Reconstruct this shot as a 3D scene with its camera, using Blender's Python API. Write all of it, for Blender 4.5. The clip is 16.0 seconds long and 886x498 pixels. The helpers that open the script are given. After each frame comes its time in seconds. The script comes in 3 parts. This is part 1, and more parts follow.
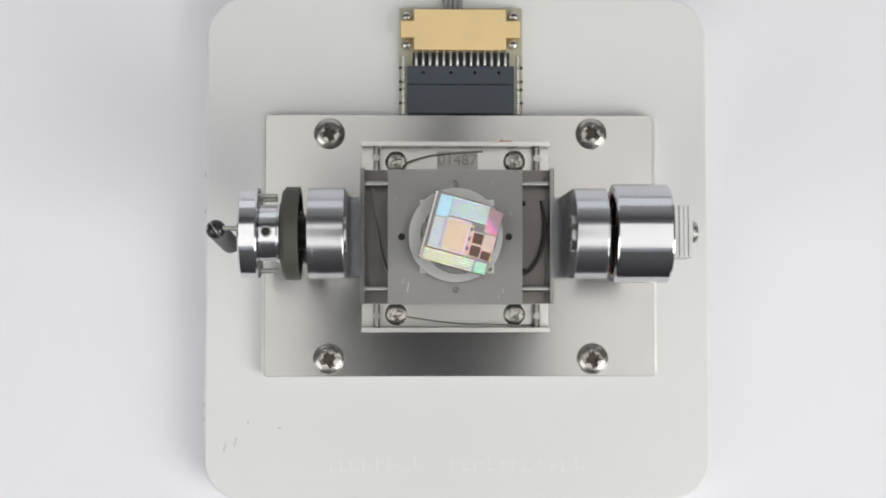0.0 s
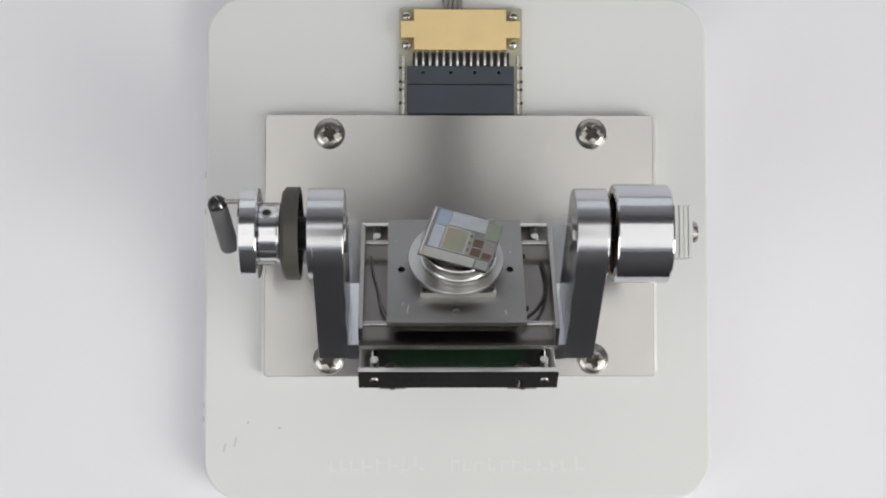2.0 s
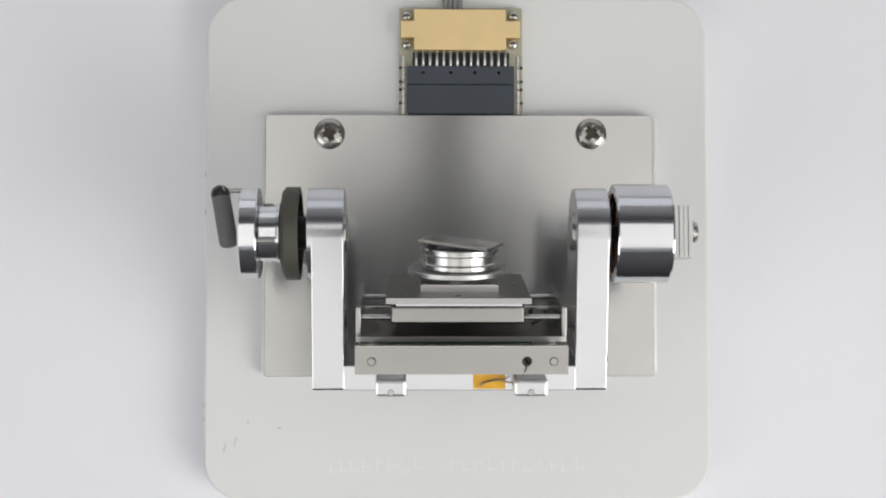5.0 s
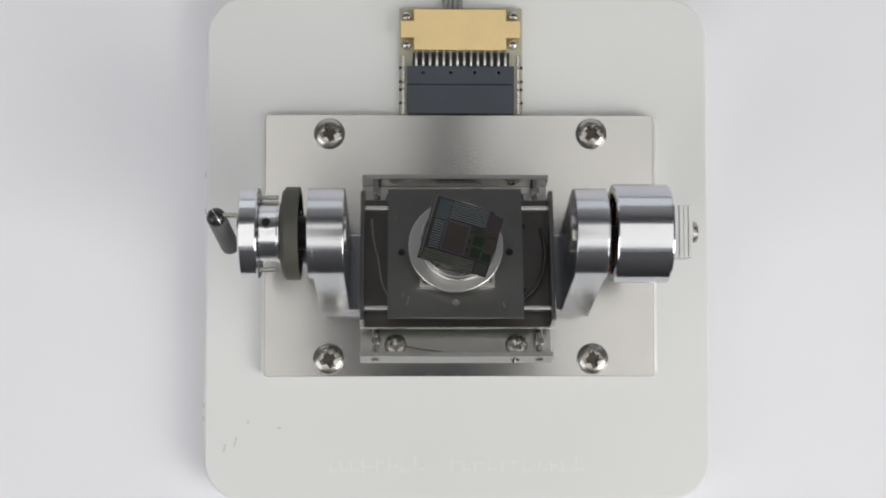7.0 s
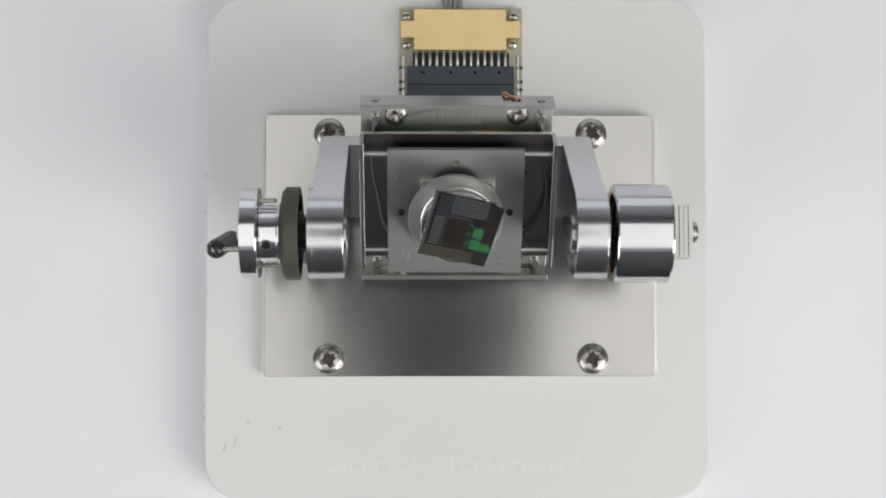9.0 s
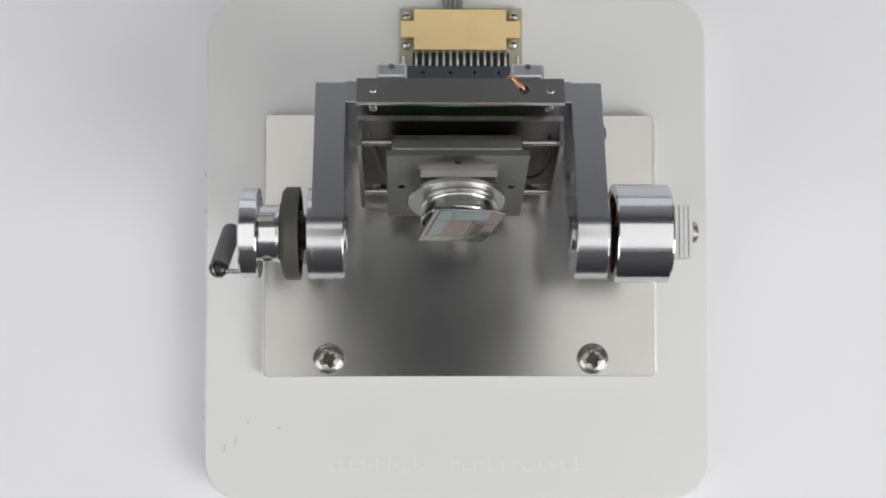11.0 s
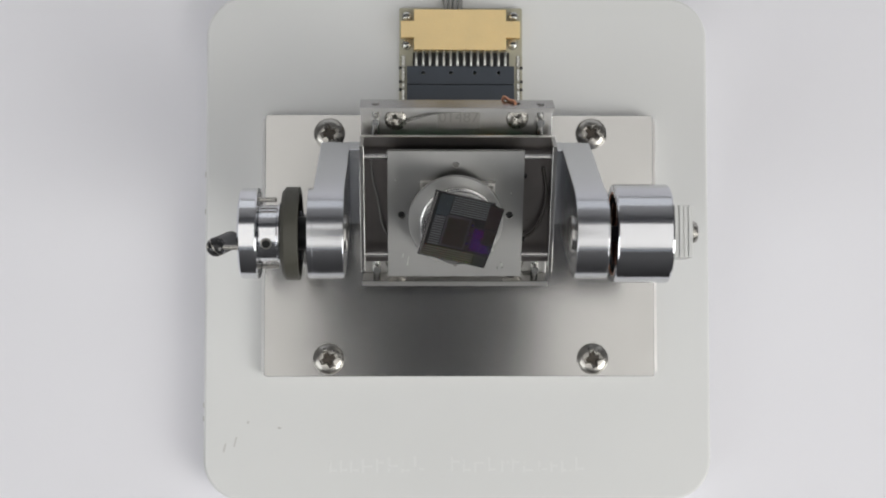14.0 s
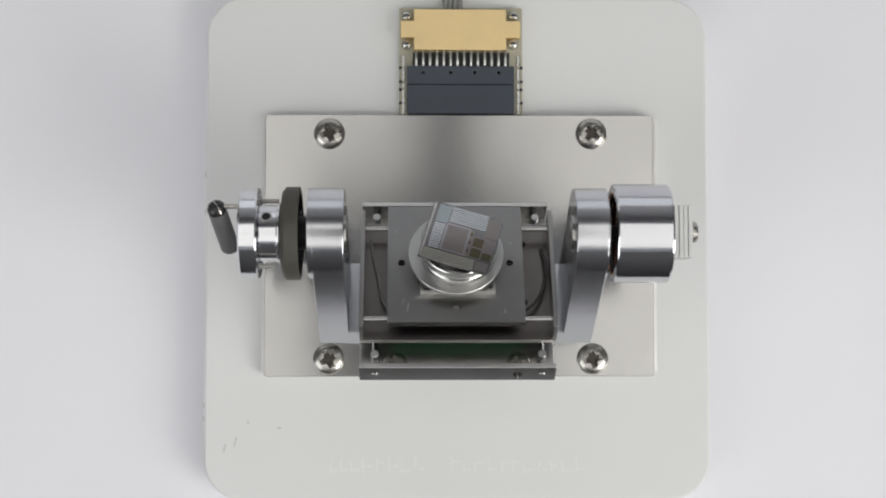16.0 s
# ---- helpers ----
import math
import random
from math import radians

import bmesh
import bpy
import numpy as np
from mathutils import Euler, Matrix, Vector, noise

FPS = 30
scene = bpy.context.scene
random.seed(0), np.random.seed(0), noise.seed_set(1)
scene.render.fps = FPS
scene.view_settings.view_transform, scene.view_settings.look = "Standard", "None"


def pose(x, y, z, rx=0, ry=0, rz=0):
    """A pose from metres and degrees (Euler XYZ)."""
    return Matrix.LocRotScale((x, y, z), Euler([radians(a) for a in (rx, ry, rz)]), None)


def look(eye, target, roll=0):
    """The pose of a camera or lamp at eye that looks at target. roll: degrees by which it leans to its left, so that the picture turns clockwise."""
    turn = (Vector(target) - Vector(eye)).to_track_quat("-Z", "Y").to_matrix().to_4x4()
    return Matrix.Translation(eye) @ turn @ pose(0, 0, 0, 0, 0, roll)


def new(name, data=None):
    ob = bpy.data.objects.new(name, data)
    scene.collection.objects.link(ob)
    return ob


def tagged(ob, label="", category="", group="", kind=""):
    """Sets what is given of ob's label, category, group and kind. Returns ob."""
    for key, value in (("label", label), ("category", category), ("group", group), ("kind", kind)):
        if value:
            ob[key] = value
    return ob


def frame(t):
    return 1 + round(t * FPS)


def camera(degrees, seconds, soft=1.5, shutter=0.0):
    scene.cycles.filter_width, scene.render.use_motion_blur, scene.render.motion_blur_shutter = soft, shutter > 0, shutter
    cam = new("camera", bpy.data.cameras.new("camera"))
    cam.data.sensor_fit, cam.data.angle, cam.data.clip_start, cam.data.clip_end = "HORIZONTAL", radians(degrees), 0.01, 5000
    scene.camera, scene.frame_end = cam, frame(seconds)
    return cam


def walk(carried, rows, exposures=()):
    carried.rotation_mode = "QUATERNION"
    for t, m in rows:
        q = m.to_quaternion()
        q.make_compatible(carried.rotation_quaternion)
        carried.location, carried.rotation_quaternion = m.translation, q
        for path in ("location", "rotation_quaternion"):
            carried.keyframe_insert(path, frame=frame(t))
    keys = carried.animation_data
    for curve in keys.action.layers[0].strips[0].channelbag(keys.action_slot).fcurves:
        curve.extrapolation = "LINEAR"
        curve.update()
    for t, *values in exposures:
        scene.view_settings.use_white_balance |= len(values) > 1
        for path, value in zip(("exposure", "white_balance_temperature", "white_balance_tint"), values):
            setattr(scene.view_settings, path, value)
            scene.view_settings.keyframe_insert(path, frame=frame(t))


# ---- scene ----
# Lengths below are in tenths of a millimetre from the middle of the tilt axis;
# x along the axis, y across it, z up. U turns them into metres.
U = 1e-4
HA = 0.0390  # height of the tilt axis over the table


def world(x, y, z):
    return Vector((x * U, y * U, z * U + HA))


# ---- camera ----
cam = camera(33.96, 16.0, soft=1.95)
EYE = world(-58.4, -173.9, 2561.0)
AIM = look(EYE, world(0.0, -27.34, 0.0), roll=21.731)
walk(cam, [(0.0, AIM), (16.0, AIM)],
     exposures=[(0.0, 0.06), (0.5, 0.05), (1.0, -0.04), (12.0, -0.05), (13.5, -0.14), (14.5, -0.14), (15.5, -0.10), (16.0, -0.10)])

# ---- light ----
wd = bpy.data.worlds.new("room_air")
scene.world = wd
wd.use_nodes = True
wd.node_tree.nodes["Background"].inputs[0].default_value = (0.8, 0.85, 1.0, 1)
wd.node_tree.nodes["Background"].inputs[1].default_value = 0.05


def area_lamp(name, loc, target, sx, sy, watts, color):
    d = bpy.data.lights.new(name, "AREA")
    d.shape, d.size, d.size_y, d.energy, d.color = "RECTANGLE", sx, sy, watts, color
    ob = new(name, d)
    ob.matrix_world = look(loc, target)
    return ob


# a dim ceiling panel, a strong and a weak softbox, and on two sides unseen strips added to brighten the metal's
# reflections
area_lamp("ceiling_light_glow", (0.0, -0.225, 1.185), (0.0, -0.22501, 0.0), 1.5, 1.25, 5.5, (1.0, 0.97, 0.905))
area_lamp("softbox_glow_right", (0.95, -0.60, 0.66), (0.0, 0.02, 0.04), 0.80, 0.80, 12.2, (1.0, 0.985, 0.945))
area_lamp("softbox_glow_left", (-0.95, -0.60, 0.66), (0.0, 0.02, 0.04), 0.80, 0.80, 5.6, (0.975, 0.985, 0.98))
area_lamp("north_fill_strip", (0.0, 1.11, 0.33), (0.0, 0.0, 0.28), 2.4, 0.46, 2.9, (0.95, 0.97, 1.0))
area_lamp("south_fill_strip", (0.0, -0.99, 1.32), (0.0, 0.0, 0.3), 2.4, 0.54, 1.2, (0.90, 0.95, 1.0))


# ---- materials ----
def nodes_of(name):
    m = bpy.data.materials.new(name)
    m.use_nodes = True
    nt = m.node_tree
    return m, nt, nt.nodes["Principled BSDF"]


def link(nt, a, b):
    nt.links.new(a, b)


def coords(nt, scale, seed=0.0):
    tc = nt.nodes.new("ShaderNodeTexCoord")
    mp = nt.nodes.new("ShaderNodeMapping")
    mp.inputs["Scale"].default_value = scale
    mp.inputs["Location"].default_value = (seed, seed * 0.7, seed * 1.3)
    link(nt, tc.outputs["Object"], mp.inputs["Vector"])
    return mp.outputs["Vector"]


def noise_tex(nt, vec, scale, detail=4.0, rough=0.55):
    n = nt.nodes.new("ShaderNodeTexNoise")
    n.inputs["Scale"].default_value = scale
    n.inputs["Detail"].default_value = detail
    n.inputs["Roughness"].default_value = rough
    link(nt, vec, n.inputs["Vector"])
    return n.outputs["Fac"]


def ramp(nt, fac, lo, hi, a, b):
    r = nt.nodes.new("ShaderNodeMapRange")
    r.inputs["From Min"].default_value, r.inputs["From Max"].default_value = lo, hi
    r.inputs["To Min"].default_value, r.inputs["To Max"].default_value = a, b
    link(nt, fac, r.inputs["Value"])
    return r.outputs["Result"]


def mixed(nt, fac, a, b):
    m = nt.nodes.new("ShaderNodeMix")
    m.data_type = "RGBA"
    m.inputs["A"].default_value, m.inputs["B"].default_value = (*a, 1), (*b, 1)
    link(nt, fac, m.inputs["Factor"])
    return m.outputs["Result"]


def bumped(nt, bsdf, fac, strength, dist):
    b = nt.nodes.new("ShaderNodeBump")
    b.inputs["Strength"].default_value, b.inputs["Distance"].default_value = strength, dist
    link(nt, fac, b.inputs["Height"])
    link(nt, b.outputs["Normal"], bsdf.inputs["Normal"])


def metal(name, color, rough, grain=(1, 1, 1), spread=0.08, bump=0.15, blotch=0.06, aniso=0.0):
    """Bare metal: fine stretched grain, cloudy wear in colour and gloss."""
    m, nt, p = nodes_of(name)
    p.inputs["Metallic"].default_value = 1.0
    v = coords(nt, grain, 3.1)
    g = noise_tex(nt, v, 2600.0, 3.0)
    c = noise_tex(nt, coords(nt, (1, 1, 1), 7.7), 110.0, 5.0, 0.6)
    dark = tuple(max(0.0, k * (1 - 2 * blotch)) for k in color)
    link(nt, mixed(nt, ramp(nt, c, 0.3, 0.7, 0, 1), dark, color), p.inputs["Base Color"])
    add = nt.nodes.new("ShaderNodeMath")
    add.operation = "ADD"
    link(nt, ramp(nt, g, 0.3, 0.7, rough - spread * 0.5, rough + spread * 0.5), add.inputs[0])
    link(nt, ramp(nt, c, 0.3, 0.7, -spread * 0.4, spread * 0.4), add.inputs[1])
    link(nt, add.outputs[0], p.inputs["Roughness"])
    if aniso:
        p.inputs["Anisotropic"].default_value = abs(aniso)
        p.inputs["Anisotropic Rotation"].default_value = 0.25 if aniso < 0 else 0.0
        tn = nt.nodes.new("ShaderNodeTangent")
        tn.direction_type, tn.uv_map = "UV_MAP", "grain"
        link(nt, tn.outputs["Tangent"], p.inputs["Tangent"])
    if bump:
        bumped(nt, p, g, bump, 0.00002)
    return m


def matte(name, color, rough, var=0.08, fine=1500.0, coarse=60.0, bump=0.1, spec=0.5):
    """Paint, plastic or lacquer with faint mottling at two scales."""
    m, nt, p = nodes_of(name)
    v = coords(nt, (1, 1, 1), 1.9)
    c = noise_tex(nt, v, coarse, 4.0)
    f = noise_tex(nt, v, fine, 3.0)
    lo = tuple(k * (1 - var) for k in color)
    link(nt, mixed(nt, ramp(nt, c, 0.3, 0.7, 0, 1), lo, color), p.inputs["Base Color"])
    link(nt, ramp(nt, f, 0.3, 0.7, max(0.02, rough - 0.07), min(1, rough + 0.07)), p.inputs["Roughness"])
    p.inputs["Specular IOR Level"].default_value = spec
    bumped(nt, p, f, bump, 0.00003)
    return m


def film_on_chip(name, color, rough, comb=()):
    """Polished silicon with printed lines. comb: for red, green and blue, the share of light that the
    fine lines throw aside and the degrees in x and y by which they do so, as a grating would."""
    m, nt, p = nodes_of(name)
    p.inputs["Metallic"].default_value = 1.0
    c = noise_tex(nt, coords(nt, (1, 1, 1), len(name) * 0.7), 260.0, 4.0)
    lo = tuple(k * 0.85 for k in color)
    link(nt, mixed(nt, ramp(nt, c, 0.3, 0.7, 0, 1), lo, color), p.inputs["Base Color"])
    p.inputs["Roughness"].default_value = rough
    last = p.outputs["BSDF"]
    face = nt.nodes.new("ShaderNodeNewGeometry")
    for k, (share, across, along) in enumerate(comb):
        turn = nt.nodes.new("ShaderNodeVectorTransform")
        turn.vector_type, turn.convert_from, turn.convert_to = "VECTOR", "OBJECT", "WORLD"
        turn.inputs[0].default_value = (math.tan(radians(across)), math.tan(radians(along)), 0.0)
        lean = nt.nodes.new("ShaderNodeVectorMath")
        lean.operation = "ADD"
        link(nt, face.outputs["Normal"], lean.inputs[0])
        link(nt, turn.outputs[0], lean.inputs[1])
        unit = nt.nodes.new("ShaderNodeVectorMath")
        unit.operation = "NORMALIZE"
        link(nt, lean.outputs[0], unit.inputs[0])
        lobe = nt.nodes.new("ShaderNodeBsdfGlossy")
        lobe.inputs["Color"].default_value = (*(share if k == q else 0.0 for q in range(3)), 1)
        lobe.inputs["Roughness"].default_value = 0.07
        link(nt, unit.outputs[0], lobe.inputs["Normal"])
        both = nt.nodes.new("ShaderNodeAddShader")
        link(nt, last, both.inputs[0])
        link(nt, lobe.outputs[0], both.inputs[1])
        last = both.outputs[0]
    link(nt, last, nt.nodes["Material Output"].inputs["Surface"])
    return m


ALU = metal("turned_aluminium", (0.76, 0.77, 0.80), 0.15, (0.15, 1, 1), 0.05, 0.03, 0.03)
ALU_SATIN = metal("satin_aluminium", (0.64, 0.65, 0.68), 0.21, (0.2, 1, 1), 0.02, 0.0, 0.03)
ALU_BRIGHT = metal("polished_housing", (0.64, 0.65, 0.68), 0.14, (1, 0.2, 0.2), 0.03, 0.01, 0.02)
PLATE = metal("brushed_plate", (0.49, 0.487, 0.48), 0.19, (0.3, 0.02, 1), 0.012, 0.0, 0.04, -0.6)
# paler than the plate, so the edge's highlight is put into the colour
PLATE_EDGE = metal("plate_edge_highlight", (0.86, 0.85, 0.84), 0.48, (1, 0.1, 1), 0.02, 0.0, 0.03)
STEEL = metal("ground_steel", (0.345, 0.343, 0.337), 0.44, (1, 0.06, 1), 0.01, 0.0, 0.04, 0.85)
STEEL_EDGE = metal("frame_steel", (0.39, 0.385, 0.375), 0.23, (0.1, 1, 1), 0.02, 0.0, 0.04)
DULL = metal("dull_brown_steel", (0.225, 0.208, 0.20), 0.28, (0.3, 1, 1), 0.01, 0.0, 0.08)
MIRROR = metal("polished_tray", (0.80, 0.79, 0.77), 0.30, (0.1, 1, 1), 0.01, 0.0, 0.02)
SCREW = metal("plated_screw", (0.50, 0.485, 0.455), 0.29, (1, 1, 1), 0.08, 0.06, 0.05)
STUB = metal("turned_stub", (0.58, 0.58, 0.57), 0.25, (0.3, 0.3, 0.1), 0.01, 0.0, 0.02)
FLANGE = metal("satin_flange", (0.60, 0.60, 0.59), 0.36, (0.3, 0.3, 0.1), 0.01, 0.0, 0.03)
GOLD = metal("gold_plating", (0.96, 0.76, 0.42), 0.55, (1, 1, 1), 0.10, 0.1, 0.04)
TIN = metal("solder", (0.70, 0.70, 0.67), 0.30, (1, 1, 1), 0.15, 0.4, 0.12)
COPPER = metal("copper_wire", (0.86, 0.42, 0.26), 0.30, (1, 1, 1), 0.1, 0.1, 0.1)
RUBBER = matte("olive_black_ring", (0.070, 0.068, 0.055), 0.55, 0.12)
# for black parts, and for shade painted into bores, holes and pin gaps
BLACK = matte("black_and_hole_shade", (0.012, 0.012, 0.013), 0.45, 0.2)
GREY_ROD = matte("grey_handle", (0.15, 0.15, 0.153), 0.55, 0.12)
BALL = matte("black_ball_end", (0.022, 0.022, 0.024), 0.28, 0.2)
BOARD_WHITE = matte("white_base_board", (0.735, 0.745, 0.745), 0.38, 0.02, 900.0, 25.0, 0.05)
LETTER = matte("embossed_letter", (0.772, 0.782, 0.782), 0.31, 0.02, 900.0, 25.0, 0.05)
SCUFF = matte("scuff_mark", (0.66, 0.66, 0.65), 0.6, 0.2)
TABLE = matte("pale_table", (0.83, 0.83, 0.88), 0.55, 0.03, 500.0, 9.0, 0.06)
PLASTIC = matte("slate_plastic", (0.050, 0.062, 0.082), 0.42, 0.12, 1800.0, 120.0, 0.12)
PCB = matte("tan_board", (0.46, 0.44, 0.34), 0.45, 0.2, 1500.0, 200.0, 0.1)
PCB_GREEN = matte("green_board", (0.03, 0.21, 0.08), 0.35, 0.2, 1500.0, 200.0, 0.1)
KAPTON = matte("amber_tape", (0.80, 0.42, 0.02), 0.25, 0.15, 1200.0, 250.0, 0.2)
WHITE_TAG = matte("white_tag", (0.72, 0.73, 0.72), 0.45, 0.05)
CLIP = metal("pressed_clip", (0.74, 0.75, 0.78), 0.36, (1, 0.2, 1), 0.08, 0.1, 0.05)
ETCH = metal("etched_patch", (0.50, 0.49, 0.47), 0.42, (1, 0.3, 1), 0.08, 0.2, 0.08)
INK = matte("dark_ink", (0.33, 0.32, 0.30), 0.5, 0.1)
RECESS = matte("brown_recess", (0.075, 0.060, 0.045), 0.5, 0.3)
WIRE = matte("dark_wire", (0.055, 0.050, 0.045), 0.4, 0.1)
CABLE = matte("grey_cable", (0.26, 0.26, 0.25), 0.5, 0.15)
GLUE = matte("black_adhesive", (0.010, 0.010, 0.011), 0.35, 0.2, 900.0, 90.0, 0.4)
WALL = matte("white_wall", (0.72, 0.72, 0.74), 0.7, 0.03, 60.0, 2.0, 0.1)
WALL_DARK = matte("grey_wall", (0.50, 0.50, 0.51), 0.8, 0.05, 60.0, 2.0, 0.1)
WALL_GREY = matte("mid_grey_wall", (0.45, 0.45, 0.46), 0.8, 0.05, 60.0, 2.0, 0.1)
WALL_SOUTH = matte("dark_grey_wall", (0.10, 0.10, 0.105), 0.9, 0.08, 60.0, 2.0, 0.1)
FLOORING = matte("grey_floor", (0.22, 0.21, 0.20), 0.6, 0.1, 60.0, 3.0, 0.1)
CASING = matte("black_camera_casing", (0.020, 0.030, 0.046), 0.6, 0.1)

# ---- mesh helpers ----
BASE = {}


def grain_map(bm):
    """Flat map whose first axis follows x, for the direction of the brushing."""
    uv = bm.loops.layers.uv.new("grain")
    for f in bm.faces:
        for lp in f.loops:
            x, y, z = lp.vert.co
            lp[uv].uv = (x + 0.01 * y, y + z + 0.01 * x)


def thing(name, at, label, category, group=""):
    """An empty at the base of a thing; at in tenths of a millimetre."""
    ob = new(name)
    ob.empty_display_size = 0.004
    ob.location = world(*at)
    BASE[ob.name] = Vector(at)
    return tagged(ob, label, category, group)


def part(name, bm, material, parent, label="", smooth=False):
    """One mesh under a thing or a part; its points are given from the axis."""
    off = BASE[parent.name]
    bmesh.ops.recalc_face_normals(bm, faces=bm.faces)
    grain_map(bm)
    for v in bm.verts:
        v.co = (v.co - off) * U
    if smooth:
        for f in bm.faces:
            f.smooth = True
        for e in bm.edges:
            if len(e.link_faces) == 2 and e.calc_face_angle(0) > radians(55 if smooth == "round" else 13):
                e.smooth = False
    me = bpy.data.meshes.new(name)
    bm.to_mesh(me)
    bm.free()
    me.materials.append(material)
    ob = new(name, me)
    ob.parent = parent
    BASE[ob.name] = off
    if label:
        tagged(ob, label)
    return ob


def solid(name, bm, material, label, category, group="", kind="", smooth=False, at=(0, 0, 0)):
    """A thing of one mesh."""
    off = Vector(at)
    bmesh.ops.recalc_face_normals(bm, faces=bm.faces)
    grain_map(bm)
    for v in bm.verts:
        v.co = (v.co - off) * U
    if smooth:
        for f in bm.faces:
            f.smooth = True
        for e in bm.edges:
            if len(e.link_faces) == 2 and e.calc_face_angle(0) > radians(55 if smooth == "round" else 13):
                e.smooth = False
    me = bpy.data.meshes.new(name)
    bm.to_mesh(me)
    bm.free()
    me.materials.append(material)
    ob = new(name, me)
    ob.location = world(*at)
    BASE[ob.name] = off
    return tagged(ob, label, category, group, kind)


def box(x0, x1, y0, y1, z0, z1, bev=0.0, seg=2, bm=None):
    bm = bm or bmesh.new()
    m = Matrix.LocRotScale(((x0 + x1) / 2, (y0 + y1) / 2, (z0 + z1) / 2), None, (abs(x1 - x0), abs(y1 - y0), abs(z1 - z0)))
    made = bmesh.ops.create_cube(bm, size=1, matrix=m)
    if bev:
        edges = {e for v in made["verts"] for e in v.link_edges}
        bmesh.ops.bevel(bm, geom=list(edges), offset=bev, segments=seg, affect="EDGES", profile=0.5)
    return bm


def lathe(profile, frame_m, seg=64, bm=None, closed=False):
    """Turn (radius, height) rows about the z axis of frame_m."""
    bm = bm or bmesh.new()
    rings = []
    seg = max(seg, 30)
    for r, h in profile:
        if r < 1e-6:
            rings.append([bm.verts.new(frame_m @ Vector((0, 0, h)))])
        else:
            rings.append([bm.verts.new(frame_m @ Vector((r * math.cos(a), r * math.sin(a), h))) for a in (2 * math.pi * i / seg for i in range(seg))])
    pairs = list(zip(rings, rings[1:]))
    if closed:
        pairs.append((rings[-1], rings[0]))
    for a, b in pairs:
        for i in range(seg):
            j = (i + 1) % seg
            if len(a) == 1 and len(b) > 1:
                bm.faces.new((a[0], b[i], b[j]))
            elif len(b) == 1 and len(a) > 1:
                bm.faces.new((a[i], a[j], b[0]))
            elif len(a) > 1:
                bm.faces.new((a[i], a[j], b[j], b[i]))
    return bm


def along_x(x, y=0.0, z=0.0):
    """A frame whose z axis runs along x."""
    return Matrix.Translation((x, y, z)) @ Matrix(((0, 0, 1, 0), (1, 0, 0, 0), (0, 1, 0, 0), (0, 0, 0, 1)))


def along_y(x, y=0.0, z=0.0):
    return Matrix.Translation((x, y, z)) @ Matrix(((1, 0, 0, 0), (0, 0, 1, 0), (0, -1, 0, 0), (0, 0, 0, 1)))


def upright(x, y, z):
    return Matrix.Translation((x, y, z))


def rod_profile(r, h0, h1, c=1.0):
    return [(0, h0), (r - c, h0), (r, h0 + c), (r, h1 - c), (r - c, h1), (0, h1)]


def tube(points, r, seg=10, bm=None):
    """A round wire through points, smoothed between them."""
    bm = bm or bmesh.new()
    pts = [Vector(p) for p in points]
    fine = []
    for i in range(len(pts) - 1):
        p0, p1, p2, p3 = pts[max(i - 1, 0)], pts[i], pts[i + 1], pts[min(i + 2, len(pts) - 1)]
        for k in range(6):
            t = k / 6
            fine.append(0.5 * (2 * p1 + (p2 - p0) * t + (2 * p0 - 5 * p1 + 4 * p2 - p3) * t * t + (3 * p1 - p0 - 3 * p2 + p3) * t ** 3))
    fine.append(pts[-1])
    rings = []
    for i, p in enumerate(fine):
        d = (fine[min(i + 1, len(fine) - 1)] - fine[max(i - 1, 0)]).normalized()
        a = d.cross(Vector((0.3, 0.2, 1))).normalized()
        b = d.cross(a)
        rings.append([bm.verts.new(p + r * (math.cos(2 * math.pi * k / seg) * a + math.sin(2 * math.pi * k / seg) * b)) for k in range(seg)])
    for a, b in zip(rings, rings[1:]):
        for i in range(seg):
            bm.faces.new((a[i], a[(i + 1) % seg], b[(i + 1) % seg], b[i]))
    bm.faces.new(rings[0])
    bm.faces.new(rings[-1])
    return bm


def rounded(x0, x1, y0, y1, r, n=10):
    pts = []
    for cx, cy, a0 in ((x1 - r, y1 - r, 0), (x0 + r, y1 - r, 90), (x0 + r, y0 + r, 180), (x1 - r, y0 + r, 270)):
        for k in range(n + 1):
            a = radians(a0 + 90 * k / n)
            pts.append((cx + r * math.cos(a), cy + r * math.sin(a)))
    return pts


def circle(cx, cy, r, n=24):
    return [(cx + r * math.cos(2 * math.pi * k / n), cy + r * math.sin(2 * math.pi * k / n)) for k in range(n)]


def slab(outline, z0, z1, holes=(), bev=0.0, seg=2):
    """A plate with its outline in x, y and holes right through it."""
    bm = bmesh.new()
    edges = []
    for loop in (outline, *holes):
        vs = [bm.verts.new((x, y, z0)) for x, y in loop]
        edges += [bm.edges.new((a, b)) for a, b in zip(vs, vs[1:] + vs[:1])]
    if holes:
        bmesh.ops.triangle_fill(bm, use_beauty=True, use_dissolve=False, edges=edges)
    else:
        bm.faces.new(bm.verts[:])
    made = bmesh.ops.extrude_face_region(bm, geom=bm.faces[:])
    top = [g for g in made["geom"] if isinstance(g, bmesh.types.BMVert)]
    bmesh.ops.translate(bm, verts=top, vec=(0, 0, z1 - z0))
    bmesh.ops.recalc_face_normals(bm, faces=bm.faces)
    if bev:
        rim = [e for e in bm.edges if len(e.link_faces) == 2 and e.calc_face_angle(0) > radians(60) and abs(e.verts[0].co.z - e.verts[1].co.z) < 1e-6]
        bmesh.ops.bevel(bm, geom=rim, offset=bev, segments=seg, affect="EDGES", profile=0.5)
    return bm


